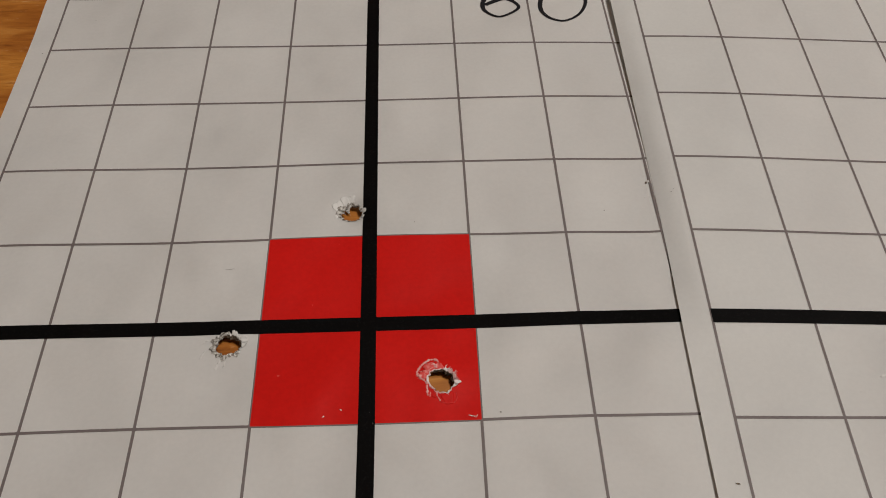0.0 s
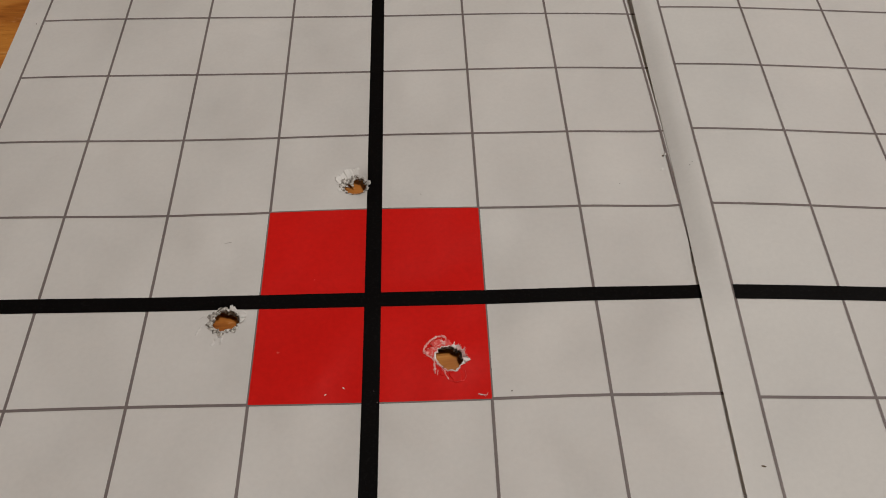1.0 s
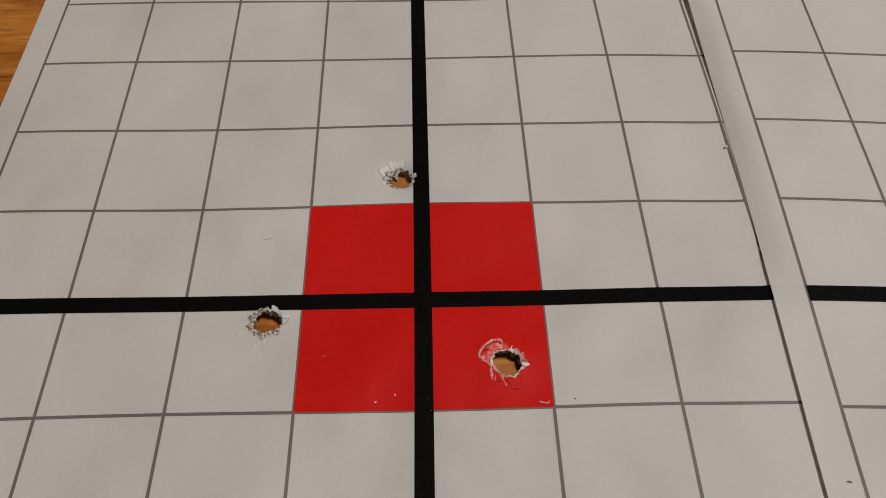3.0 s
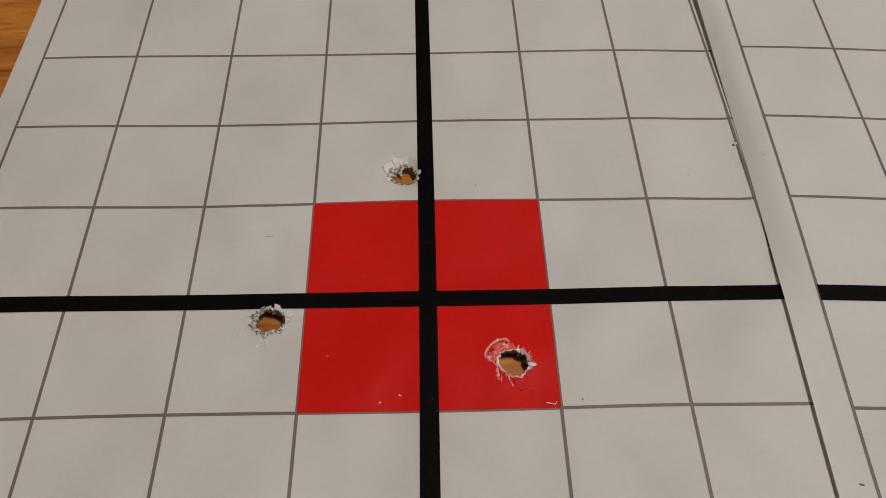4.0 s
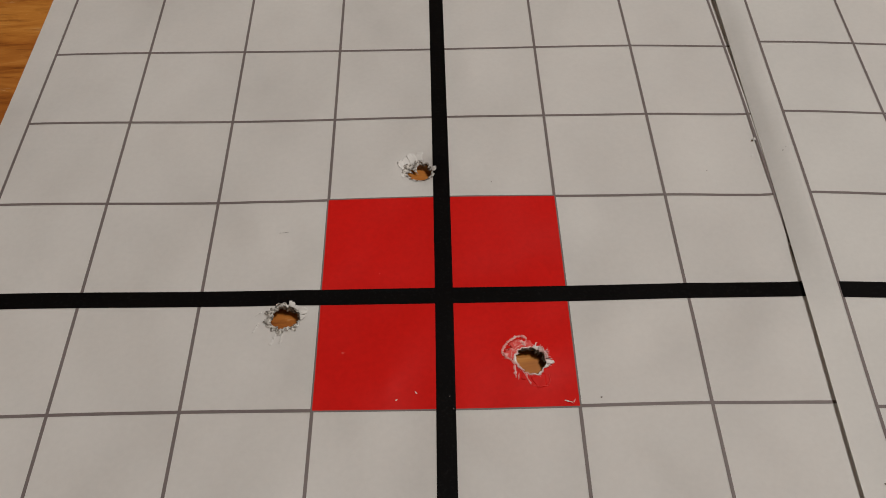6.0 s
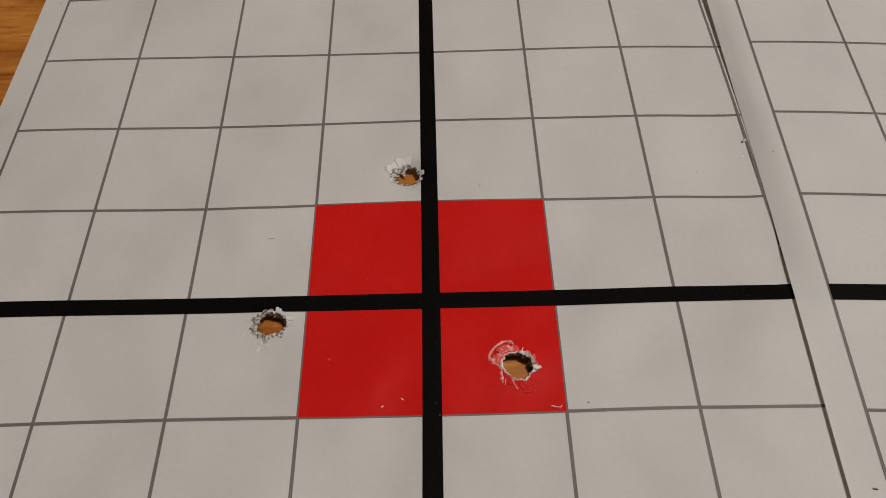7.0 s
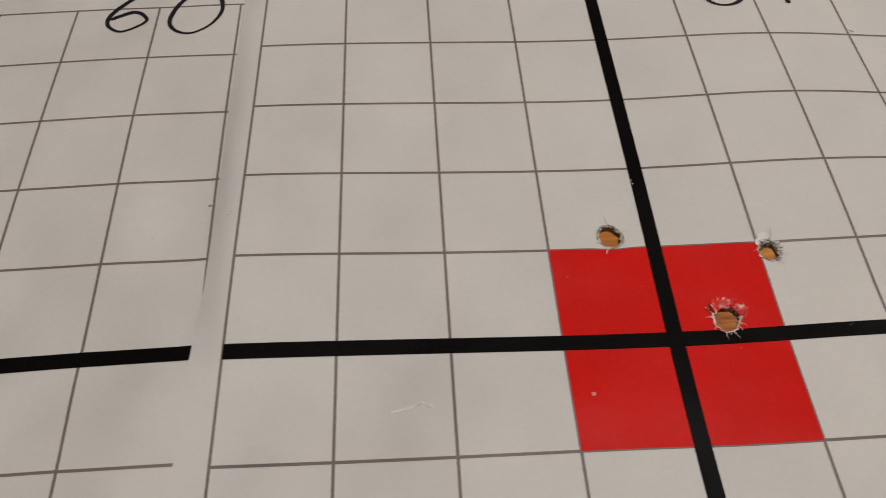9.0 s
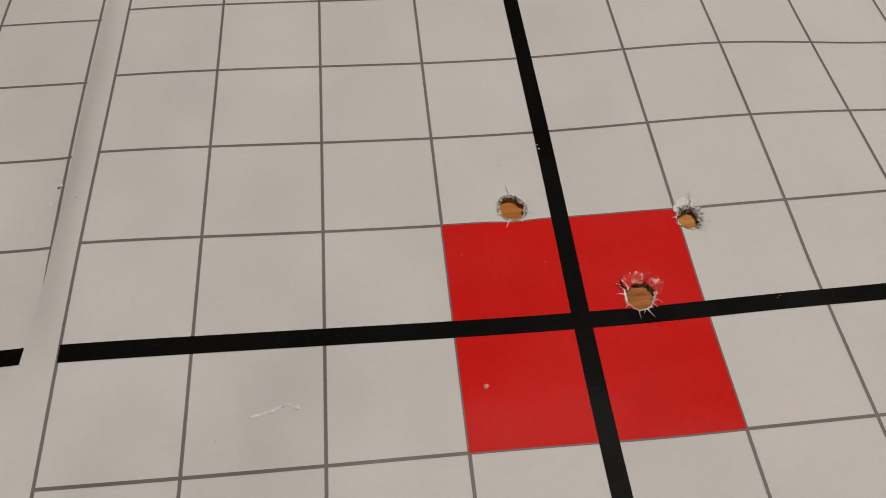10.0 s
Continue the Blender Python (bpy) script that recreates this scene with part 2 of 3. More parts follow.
# soft handling dents: u, v, size across, size along, height
DENTS = {"left": ((-1.62, 0.70, 0.16, 0.30, 0.014), (-1.30, 0.50, 0.10, 0.22, -0.008), (-0.45, -0.80, 0.09, 0.14, 0.008), (0.30, 2.62, 0.14, 0.30, 0.010), (1.72, -1.35, 0.20, 0.22, 0.012), (-2.40, 2.45, 0.25, 0.12, -0.010)),
         "right": ((0.62, -0.14, 0.06, 0.08, 0.008), (0.50, -0.42, 0.16, 0.12, 0.008), (-1.70, 0.55, 0.12, 0.28, 0.010), (-2.60, 1.40, 0.22, 0.16, -0.010))}


def hole_radius(hole, ang):
    r, s, rag = hole[2], hole[4], hole[5]
    fine = 0.05 * np.sin(7 * ang + 1.3 * s) + 0.08 * np.sin(11 * ang + 3.7 * s) * np.sin(3 * ang + s) + 0.07 * np.sin(19 * ang + 5.1 * s) * np.sin(2 * ang + 2 * s)
    return r * (1 + 0.06 * np.sin(2 * ang + s) + rag * (0.06 * np.sin(3 * ang + 2.1 * s) + fine))


def terms(u, v):
    a, c = u / 4.0, (v - 1.5) / 3.0
    return (np.ones_like(a), a, c, a * a, a * c, c * c, a**3, a * a * c, a * c * c, c**3)


def plan(side, u, v):
    """Where the printed point u, v of a sheet lies on the table."""
    a, c = BEND_U[side], BEND_V[side]
    near_u, near_v = np.clip(1 - u * u, 0, 1) ** 2, np.clip(1 - v * v, 0, 1) ** 2
    u, v = u + near_u * np.exp(-v * v / 4) * (a[0] + a[1] * v + a[2] * v * v), v + near_v * np.exp(-u * u / 4) * (c[0] + c[1] * u + c[2] * u * u)
    t = terms(u, v)
    dx, dy = sum(k * q for k, q in zip(SHIFT_X[side], t)), sum(k * q for k, q in zip(SHIFT_Y[side], t))
    if side == "left":
        return u + dx, v + dy
    c, s = math.cos(RIGHT_TURN), math.sin(RIGHT_TURN)
    return RIGHT_AT[0] + c * u - s * v + dx, RIGHT_AT[1] + s * u + c * v + dy


def fold_at(v):
    f = np.clip((v + 0.45) / 1.35, 0, 1)
    g = np.clip((v - 1.4) / 1.9, 0, 1)
    return f * f * (3 - 2 * f) * (1 - 0.45 * g * g * (3 - 2 * g))


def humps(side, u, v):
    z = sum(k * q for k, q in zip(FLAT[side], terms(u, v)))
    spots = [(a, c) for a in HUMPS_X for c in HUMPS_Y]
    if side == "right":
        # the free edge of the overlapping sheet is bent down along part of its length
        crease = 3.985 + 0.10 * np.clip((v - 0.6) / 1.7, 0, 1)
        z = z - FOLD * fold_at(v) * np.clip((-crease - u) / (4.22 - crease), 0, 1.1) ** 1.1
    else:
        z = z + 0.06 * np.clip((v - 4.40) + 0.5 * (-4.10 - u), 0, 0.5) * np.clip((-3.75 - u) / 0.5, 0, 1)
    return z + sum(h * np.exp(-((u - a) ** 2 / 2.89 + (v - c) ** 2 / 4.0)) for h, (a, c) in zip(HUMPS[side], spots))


FLOOR_IN = TABLE_Z / INCH + 0.010


def settle(z):
    """Keeps a sheet on the table, with a soft touch."""
    d = z - FLOOR_IN
    return FLOOR_IN + 0.5 * (d + np.sqrt(d * d + 0.0004))


def surface(side, u, v, lift=0.0):
    """Points of a sheet in metres."""
    u, v = np.asarray(u, float), np.asarray(v, float)
    x, y = plan(side, u, v)
    z = humps(side, u, v)
    if side == "left":
        c, s = math.cos(RIGHT_TURN), math.sin(RIGHT_TURN)
        ru, rv = c * (x - RIGHT_AT[0]) + s * (y - RIGHT_AT[1]), -s * (x - RIGHT_AT[0]) + c * (y - RIGHT_AT[1])
        over = settle(humps("right", np.maximum(ru, -4.3), rv)) - 0.014
        rise = np.clip((x - 1.9) / 1.1, 0, 1)
        z = z + rise * rise * (3 - 2 * rise) * np.clip(RISE[0] + RISE[1] * (y - 0.8), -0.10, 0.10)
        touch, low = np.clip((ru + 6.4) / 2.0, 0, 1), np.clip((1.2 - rv) / 1.2, 0, 1)
        z = z + touch * touch * (3 - 2 * touch) * low * low * (3 - 2 * low) * np.clip(over - 0.028 - z, 0, 0.08)
        near = np.clip((ru + 4.9) / 0.6, 0, 1)
        z = z - near * np.maximum(z - over, 0)
    z = settle(z)
    for a, c, wide, long, high in DENTS[side]:
        z = z + high * np.exp(-(((u - a) / wide) ** 2 + ((v - c) / long) ** 2))
    for h in HOLES[side]:
        r = np.hypot(u - h[0], v - h[1])
        z = z + h[3] * np.exp(-((r / ((2.0 if h[3] > 0 else 1.15) * h[2])) ** 2))
    return np.stack([x, y, z + lift], -1) * INCH


def ticks(lo, hi, centres):
    """Positions from lo to hi, closer together round the holes."""
    at, out = lo, []
    while at < hi - 1e-6:
        out.append(at)
        near = min([abs(at - c) for c in centres] + [abs(at + 0.05 - c) for c in centres])
        at += 0.016 if near < 0.30 else 0.085
    return out + [hi]


U_TICKS = {s: ticks(-HALF_W, HALF_W, [h[0] for h in HOLES[s]]) for s in HOLES}
V_TICKS = {s: ticks(-HALF_H, HALF_H, [h[1] for h in HOLES[s]]) for s in HOLES}


def patch(side, u0, u1, v0, v1, lift, name, mat, parent, label="", back=0.0):
    """A piece of the sheet's surface, with the bullet holes cut out of it."""
    us = np.array([u0] + [u for u in U_TICKS[side] if u0 + 0.004 < u < u1 - 0.004] + [u1])
    vs = np.array([v0] + [v for v in V_TICKS[side] if v0 + 0.004 < v < v1 - 0.004] + [v1])
    u, v = np.meshgrid(us, vs)
    inside = np.zeros(u.shape, bool)
    for h in HOLES[side]:
        ang = np.arctan2(v - h[1], u - h[0])
        edge, r = hole_radius(h, ang), np.hypot(u - h[0], v - h[1])
        hit = r < edge
        inside |= hit
        u, v = np.where(hit, h[0] + edge * np.cos(ang), u), np.where(hit, h[1] + edge * np.sin(ang), v)
    if back and side == "right":
        # the sheet is cut a little askew to its print
        u = u + (ASKEW[0] + ASKEW[1] * v + ASKEW[2] * fold_at(v)) * np.clip((np.abs(u) - 3.5) / 0.7, 0, 1) - 0.034 * np.clip((u - 3.96) / 0.25, 0, 1)
    n, k = u.shape
    p = surface(side, u, v, lift).reshape(-1, 3)
    i = np.arange(n * k).reshape(n, k)
    quads = np.stack([i[:-1, :-1], i[:-1, 1:], i[1:, 1:], i[1:, :-1]], -1)
    gone = inside[:-1, :-1] & inside[:-1, 1:] & inside[1:, 1:] & inside[1:, :-1]
    faces = quads[~gone].tolist()
    if back:
        # underside and a crisp rim, with vertices of their own
        under = p - np.array((0, 0, back))
        seen = {}
        for f in faces:
            for e in zip(f, f[1:] + f[:1]):
                key = (min(e), max(e))
                seen[key] = None if key in seen else e
        rim = [e for e in seen.values() if e]
        base, walls, extra = 2 * len(p), [], []
        for e0, e1 in rim:
            k = base + len(extra)
            extra += [p[e1], p[e0], under[e0], under[e1]]
            walls.append((k, k + 1, k + 2, k + 3))
        faces = faces + [[len(p) + q for q in f[::-1]] for f in faces] + walls
        p = np.concatenate([p, under, np.array(extra)])
    ob = raw(name, p.tolist(), faces, mat, parent, label)
    if back:
        # the blank underside lets through the light that the face has let in
        ob.data.materials.append(PAPER_BACK)
        tops = (len(faces) - len(walls)) // 2
        ob.data.polygons.foreach_set("material_index", [0] * tops + [1] * tops + [0] * len(walls))
    return ob


def ribbon(side, points, width, lift, name, mat, parent, label="", taper=True):
    """A pen stroke along a smooth line through the points."""
    pts = np.array(points, float)
    t = np.linspace(0, len(pts) - 1, 14 * (len(pts) - 1) + 1)
    k = np.clip(t.astype(int), 0, len(pts) - 2)
    f = (t - k)[:, None]
    a, b2, c, d = pts[np.maximum(k - 1, 0)], pts[k], pts[k + 1], pts[np.minimum(k + 2, len(pts) - 1)]
    line = 0.5 * (2 * b2 + (c - a) * f + (2 * a - 5 * b2 + 4 * c - d) * f**2 + (3 * b2 - a - 3 * c + d) * f**3)
    way = np.gradient(line, axis=0)
    way /= np.linalg.norm(way, axis=1)[:, None] + 1e-9
    side_way = np.stack([-way[:, 1], way[:, 0]], -1)
    w = width * (0.5 + 0.14 * np.sin(np.linspace(0, 9, len(line))) )
    if taper:
        w = w * np.clip(np.minimum(np.arange(len(line)), np.arange(len(line))[::-1]) / 3.0 + 0.35, 0, 1)
    l, r = line + side_way * w[:, None], line - side_way * w[:, None]
    verts = np.concatenate([surface(side, l[:, 0], l[:, 1], lift), surface(side, r[:, 0], r[:, 1], lift)])
    n = len(line)
    faces = [(j, j + n, j + n + 1, j + 1) for j in range(n - 1)]
    return raw(name, verts.tolist(), faces, mat, parent, label)


def line_at(i):
    return 0.0 if i == 0 else math.copysign(1 + PITCH * (abs(i) - 1), i)


def target(side, label):
    root = tagged(new("paper_target"), label, "paper target", "paper targets on the table")
    patch(side, -HALF_W, HALF_W, -HALF_H, HALF_H, 0.0, "paper", PAPER, root, back=0.00010)
    for a, c in ((-1, 1), (1, 1), (-1, -1), (1, -1)):
        u0, u1 = sorted((a * BAR / 2, a * 1.0))
        v0, v1 = sorted((c * BAR / 2, c * 1.0))
        patch(side, u0, u1, v0, v1, 0.0030, "red_square", RED, root)
    end = line_at(4)
    for i in (-4, -3, -2, -1, 1, 2, 3, 4):
        patch(side, line_at(i) - LINE_W / 2, line_at(i) + LINE_W / 2, -5, 5, 0.0022, "grid_line", LINE, root)
    for j in (-5, -4, -3, -2, -1, 1, 2, 3, 4, 5):
        patch(side, -end, end, j - LINE_W / 2, j + LINE_W / 2, 0.0026, "grid_line", LINE, root)
    patch(side, -BAR / 2, BAR / 2, -5, 5, 0.0034, "black_bar", BLACK, root)
    patch(side, -end, end, -BAR / 2, BAR / 2, 0.0038, "black_bar", BLACK, root)
    return root


left = target("left", "white gridded paper target, red centre, bullet holes, handwritten number")
right = target("right", "white gridded paper target, red centre, bullet holes, overlapping another")

# handwriting in black pen
six = [(1.84, 5.42), (1.63, 5.20), (1.47, 4.98), (1.40, 4.80), (1.43, 4.64), (1.58, 4.53), (1.74, 4.60), (1.86, 4.73), (1.80, 4.86), (1.69, 4.92), (1.55, 4.86), (1.43, 4.78)]
nought = [(2.46, 5.40), (2.28, 5.17), (2.18, 4.96), (2.14, 4.70), (2.22, 4.52), (2.39, 4.44), (2.56, 4.52), (2.69, 4.69), (2.75, 4.92), (2.70, 5.18), (2.58, 5.37), (2.42, 5.38)]
ribbon("left", six, 0.050, 0.0046, "pen_stroke", PEN, left, "handwritten black figure 6")
ribbon("left", nought, 0.048, 0.0046, "pen_stroke", PEN, left, "handwritten black figure 0")
ribbon("left", [(1.93, 5.20), (2.02, 5.23), (2.08, 5.25)], 0.018, 0.0046, "pen_stroke", PEN, left, "short thin pen mark")
ribbon("right", [(1.52, 5.20), (1.43, 4.92), (1.41, 4.68), (1.50, 4.57), (1.63, 4.545), (1.76, 4.59), (1.85, 4.70), (1.83, 4.88)], 0.050, 0.0046, "pen_stroke", PEN, right, "handwritten black pen curve")
ribbon("right", [(2.40, 5.30), (2.395, 4.95), (2.40, 4.74), (2.405, 4.57)], 0.050, 0.0046, "pen_stroke", PEN, right, "handwritten black pen stroke")


# ---- torn edges of the bullet holes ----
def around(pairs, ang):
    """A width that changes round a hole, from a few (degrees, width) pairs."""
    return np.interp(np.degrees(ang) % 360, [p[0] % 360 for p in sorted(pairs, key=lambda p: p[0] % 360)],
                     [p[1] for p in sorted(pairs, key=lambda p: p[0] % 360)], period=360)


def lumpy(x, y, seed, size):
    return np.array([noise.noise(Vector((a / size, c / size, 3.7 * seed))) for a, c in zip(x, y)])


def lip(side, hole, parent, name, mat, outer, inner, label, seed, lump=0.010, deep=0.03, base=0.005):
    """A ragged ring of torn pulp on the edge of a hole: it spreads outward on the sheet and hangs inward and down."""
    rng = np.random.default_rng(seed + 900)
    n = 150
    ang = np.linspace(0, 2 * math.pi, n, endpoint=False)
    edge = hole_radius(hole, ang)
    tatter = 0.85 + 0.9 * lumpy(2 * np.cos(ang), 2 * np.sin(ang), seed, 0.62) + 0.22 * lumpy(2 * np.cos(ang), 2 * np.sin(ang), seed + 2, 0.22) + 0.05 * (rng.random(n) - 0.5)
    tatter_in = 0.9 + 0.7 * lumpy(2 * np.cos(ang), 2 * np.sin(ang), seed + 5, 0.7) + 0.35 * lumpy(2 * np.cos(ang), 2 * np.sin(ang), seed + 7, 0.2) + 0.10 * (rng.random(n) - 0.5)
    wide, hang = around(outer, ang) * np.clip(tatter, 0.15, 1.6), around(inner, ang) * np.clip(tatter_in, 0.1, 1.6)
    verts = []
    for s, z in ((-1.0, -1.0), (-0.6, -0.55), (-0.25, -0.15), (0.0, 0.0), (0.3, 0.0), (0.65, 0.0), (1.0, 0.0)):
        r = edge + (s * hang if s < 0 else s * wide)
        u, v = hole[0] + r * np.cos(ang), hole[1] + r * np.sin(ang)
        high = lump * (0.6 + 1.2 * lumpy(u, v, seed, 0.022)) * (1 - s * s if s >= 0 else 1 - 0.5 * abs(s))
        lift = z * deep * np.clip(hang / 0.05, 0.1, 1) + np.clip(high, -0.002, None) * np.clip((wide + hang) / 0.02, 0, 1) + base
        p = surface(side, u, v, lift)
        p[:, 2] = np.maximum(p[:, 2], TABLE_Z + 0.00012)
        verts.append(p)
    faces = [(k * n + j, k * n + (j + 1) % n, (k + 1) * n + (j + 1) % n, (k + 1) * n + j) for k in range(6) for j in range(n)
             if (hang[j] if k < 3 else wide[j]) > 0.0025]
    return raw(name, np.concatenate(verts).tolist(), faces, mat, parent, label)


def petal(side, hole, parent, deg, length, width, rise, mat, seed, start=0.97, curl=0.10, flatten=0.8, jag=0.35):
    """A tongue of paper torn loose at one end and bent up, with a ragged tip."""
    rng = np.random.default_rng(seed + 1300)
    ang, rows, cols = math.radians(deg), 9, 11
    base = float(hole_radius(hole, np.array(ang))) * start
    c = np.linspace(-0.5, 0.5, cols)
    jag = jag if rise >= 9 else 0.6 * jag
    tip = 1 - jag * rng.random(cols) - 0.5 * jag * (2 * np.abs(c)) ** 2
    wave, sway = rng.random(3) - 0.5, 0.5 * (rng.random() - 0.5)
    out, up, verts, step = 0.0, 0.0, [], length / (rows - 1)
    for k in range(rows):
        s = k / (rows - 1)
        bend = math.radians(rise) * (1 - flatten * s)
        if k:
            out, up = out + step * math.cos(bend), up + step * math.sin(bend)
        w = width * (1.0 - 0.22 * s * s) * (1 + 0.10 * math.sin(5 * s + 6 * wave[0]))
        o = base + out * tip
        q = w * c + sway * length * s * s + 0.05 * width * (rng.random(cols) - 0.5)
        u, v = hole[0] + o * math.cos(ang) - q * math.sin(ang), hole[1] + o * math.sin(ang) + q * math.cos(ang)
        z = (0.0044 if rise < 9 else 0.0055) + up * tip + (0.15 if rise < 9 else 1.0) * curl * width * (4 * c * c) * s + (0.01 if rise < 9 else 0.06) * width * s * np.sin(7 * c + 6 * wave[1] + 3 * s)
        verts.append(surface(side, u, v, np.maximum(z, 0.0042)))
    faces = [(k * cols + j, k * cols + j + 1, (k + 1) * cols + j + 1, (k + 1) * cols + j) for k in range(rows - 1) for j in range(cols - 1)]
    ob = raw("torn_flap", np.concatenate(verts).tolist(), faces, mat, parent)
    t = ob.modifiers.new("thickness", "SOLIDIFY")
    t.thickness, t.offset = 0.00006 if rise >= 9 else 0.00002, 0
    return ob


def hairs(side, rows, mat, parent, name, label="", kind=""):
    """Fine tapering fibres: u, v, lift, heading, length, width, rise and curve of each."""
    verts, faces, n = [], [], 7
    for u, v, z, deg, length, width, rise, curve in rows:
        t = np.linspace(0, 1, n)
        way = math.radians(deg) + curve * t
        du, dv = np.cumsum(np.cos(way)) * length / n, np.cumsum(np.sin(way)) * length / n
        w = 0.36 * width * (1 - 0.8 * t)
        x, y = u + du - du[0], v + dv - dv[0]
        up = z + rise * length * np.sin(math.pi * 0.75 * t)
        k = len(verts) * 3 * n
        verts.append(np.concatenate([surface(side, x - w * np.sin(way), y + w * np.cos(way), up),
                                     surface(side, x, y, up + 1.1 * w), surface(side, x + w * np.sin(way), y - w * np.cos(way), up)]))
        faces += [(k + a * n + j, k + a * n + j + 1, k + b * n + j + 1, k + b * n + j) for a, b in ((1, 0), (2, 1)) for j in range(n - 1)]
    ob = raw(name, np.concatenate(verts).tolist(), faces, mat, parent, label)
    return tagged(ob, kind=kind)


def fibre(side, hole, parent, deg, length, width, mat, curve=0.0, rise=0.12, lean=0.0, start=0.97):
    """One stray paper fibre that sticks out from the edge of a hole."""
    a = math.radians(deg)
    r = float(hole_radius(hole, np.array(a))) * start
    return hairs(side, [(hole[0] + r * math.cos(a), hole[1] + r * math.sin(a), 0.007, deg + lean, length, width, rise, curve)], mat, parent, "paper_fibre")


def fringe(side, hole, parent, first, last, count, length, mat, seed, reach=0.0, rise=0.4, width=0.007):
    """A short fuzz of torn fibres along a stretch of a hole's edge."""
    rng = np.random.default_rng(seed + 1700)
    rows = []
    for deg in first + (last - first) * rng.random(count):
        a = math.radians(deg)
        r = float(hole_radius(hole, np.array(a))) + reach * rng.random() + 0.006 * (rng.random() - 0.5)
        rows.append((hole[0] + r * math.cos(a), hole[1] + r * math.sin(a), 0.005 + 0.006 * rng.random(), deg + 110 * (rng.random() - 0.5),
                     length * (0.35 + 0.9 * rng.random()), width * (0.6 + 0.8 * rng.random()), rise * rng.random(), 2.2 * (rng.random() - 0.5)))
    return hairs(side, rows, mat, parent, "torn_fringe", kind="stuff")


def ridge(side, points, width, mat, seed, high, parent, name="paper_fibre", label="", lift=0.0044):
    """A low ragged ridge of torn paper along a line."""
    rng = np.random.default_rng(seed + 700)
    pts = np.array(points, float)
    t = np.linspace(0, len(pts) - 1, 11 * (len(pts) - 1) + 1)
    line = np.stack([np.interp(t, np.arange(len(pts)), pts[:, k]) for k in (0, 1)], -1) + 0.005 * (rng.random((len(t), 2)) - 0.5)
    way = np.gradient(line, axis=0)
    way /= np.linalg.norm(way, axis=1)[:, None] + 1e-9
    across = np.stack([-way[:, 1], way[:, 0]], -1)
    w = 0.5 * width * (0.25 + 1.3 * rng.random((len(t), 1))) * np.clip(4 * np.sin(np.linspace(0.05, math.pi - 0.05, len(t))), 0.15, 1)[:, None]
    rows = []
    for k, z in ((-1, lift), (0, lift + high), (1, lift)):
        q = line + across * w * k * (0.6 + 0.8 * rng.random((len(t), 1)))
        rows.append(surface(side, q[:, 0], q[:, 1], z))
    n = len(t)
    faces = [(k * n + j, (k + 1) * n + j, (k + 1) * n + j + 1, k * n + j + 1) for k in range(2) for j in range(n - 1)]
    return raw(name, np.concatenate(rows).tolist(), faces, mat, parent, label)


def tear(side, hole, parent, offsets, width, mat, seed, high=0.006):
    return ridge(side, [(hole[0] + a, hole[1] + c) for a, c in offsets], width, mat, seed, high, parent)


# hole beside the black bar: grey pulp on one side, white flakes on the other
hole = HOLES["left"][0]
rim = lip("left", hole, left, "bullet_hole_rim", WIPE, ((0, 0.006), (40, 0.010), (80, 0.022), (110, 0.034), (140, 0.045), (180, 0.070), (215, 0.066), (245, 0.050), (275, 0.042), (305, 0.034), (335, 0.014)),
          ((0, 0.006), (60, 0.012), (120, 0.012), (180, 0.012), (240, 0.010), (300, 0.010)), "grey lead-smeared paper rim", 1, 0.012)
# dark edges run widest far and right: hole shade put into their colour
lip("left", hole, rim, "scorched_shaded_edge", CHAR_SHADE, ((0, 0.008), (90, 0.008), (150, 0.0), (330, 0.004)), ((350, 0.012), (20, 0.030), (60, 0.034), (100, 0.026), (130, 0.010), (180, 0.004), (300, 0.012)), "dark scorched paper edge with the hole's shade painted in", 11, 0.004, 0.05)
for deg, length, width, rise in ((66, 0.058, 0.065, 36), (25, 0.075, 0.080, 24), (2, 0.055, 0.060, 20), (48, 0.040, 0.050, 30), (330, 0.030, 0.05, 16)):
    petal("left", hole, rim, deg, length, width, rise, TORN, int(deg), 1.0)
tear("left", hole, rim, ((-0.205, -0.050), (-0.225, -0.085), (-0.245, -0.140)), 0.018, PAPER, 61, 0.004)
tear("left", hole, rim, ((-0.055, -0.150), (-0.080, -0.200), (-0.095, -0.255)), 0.024, PAPER, 63, 0.003)
tear("left", hole, rim, ((-0.010, -0.150), (-0.015, -0.200), (-0.022, -0.235)), 0.018, PAPER, 64, 0.003)
tear("left", hole, rim, ((-0.240, 0.020), (-0.215, 0.045), (-0.190, 0.060)), 0.014, TORN, 62, 0.003)
for deg, length, width, curve in ((133, 0.060, 0.008, 0.9), (104, 0.055, 0.007, -0.9), (284, 0.070, 0.010, 0.6), (12, 0.07, 0.007, 0.8)):
    fibre("left", hole, rim, deg, length, width, TORN, curve)
fringe("left", hole, rim, -30, 110, 26, 0.026, TORN, 1)
fringe("left", hole, rim, 250, 340, 16, 0.020, TORN, 2)

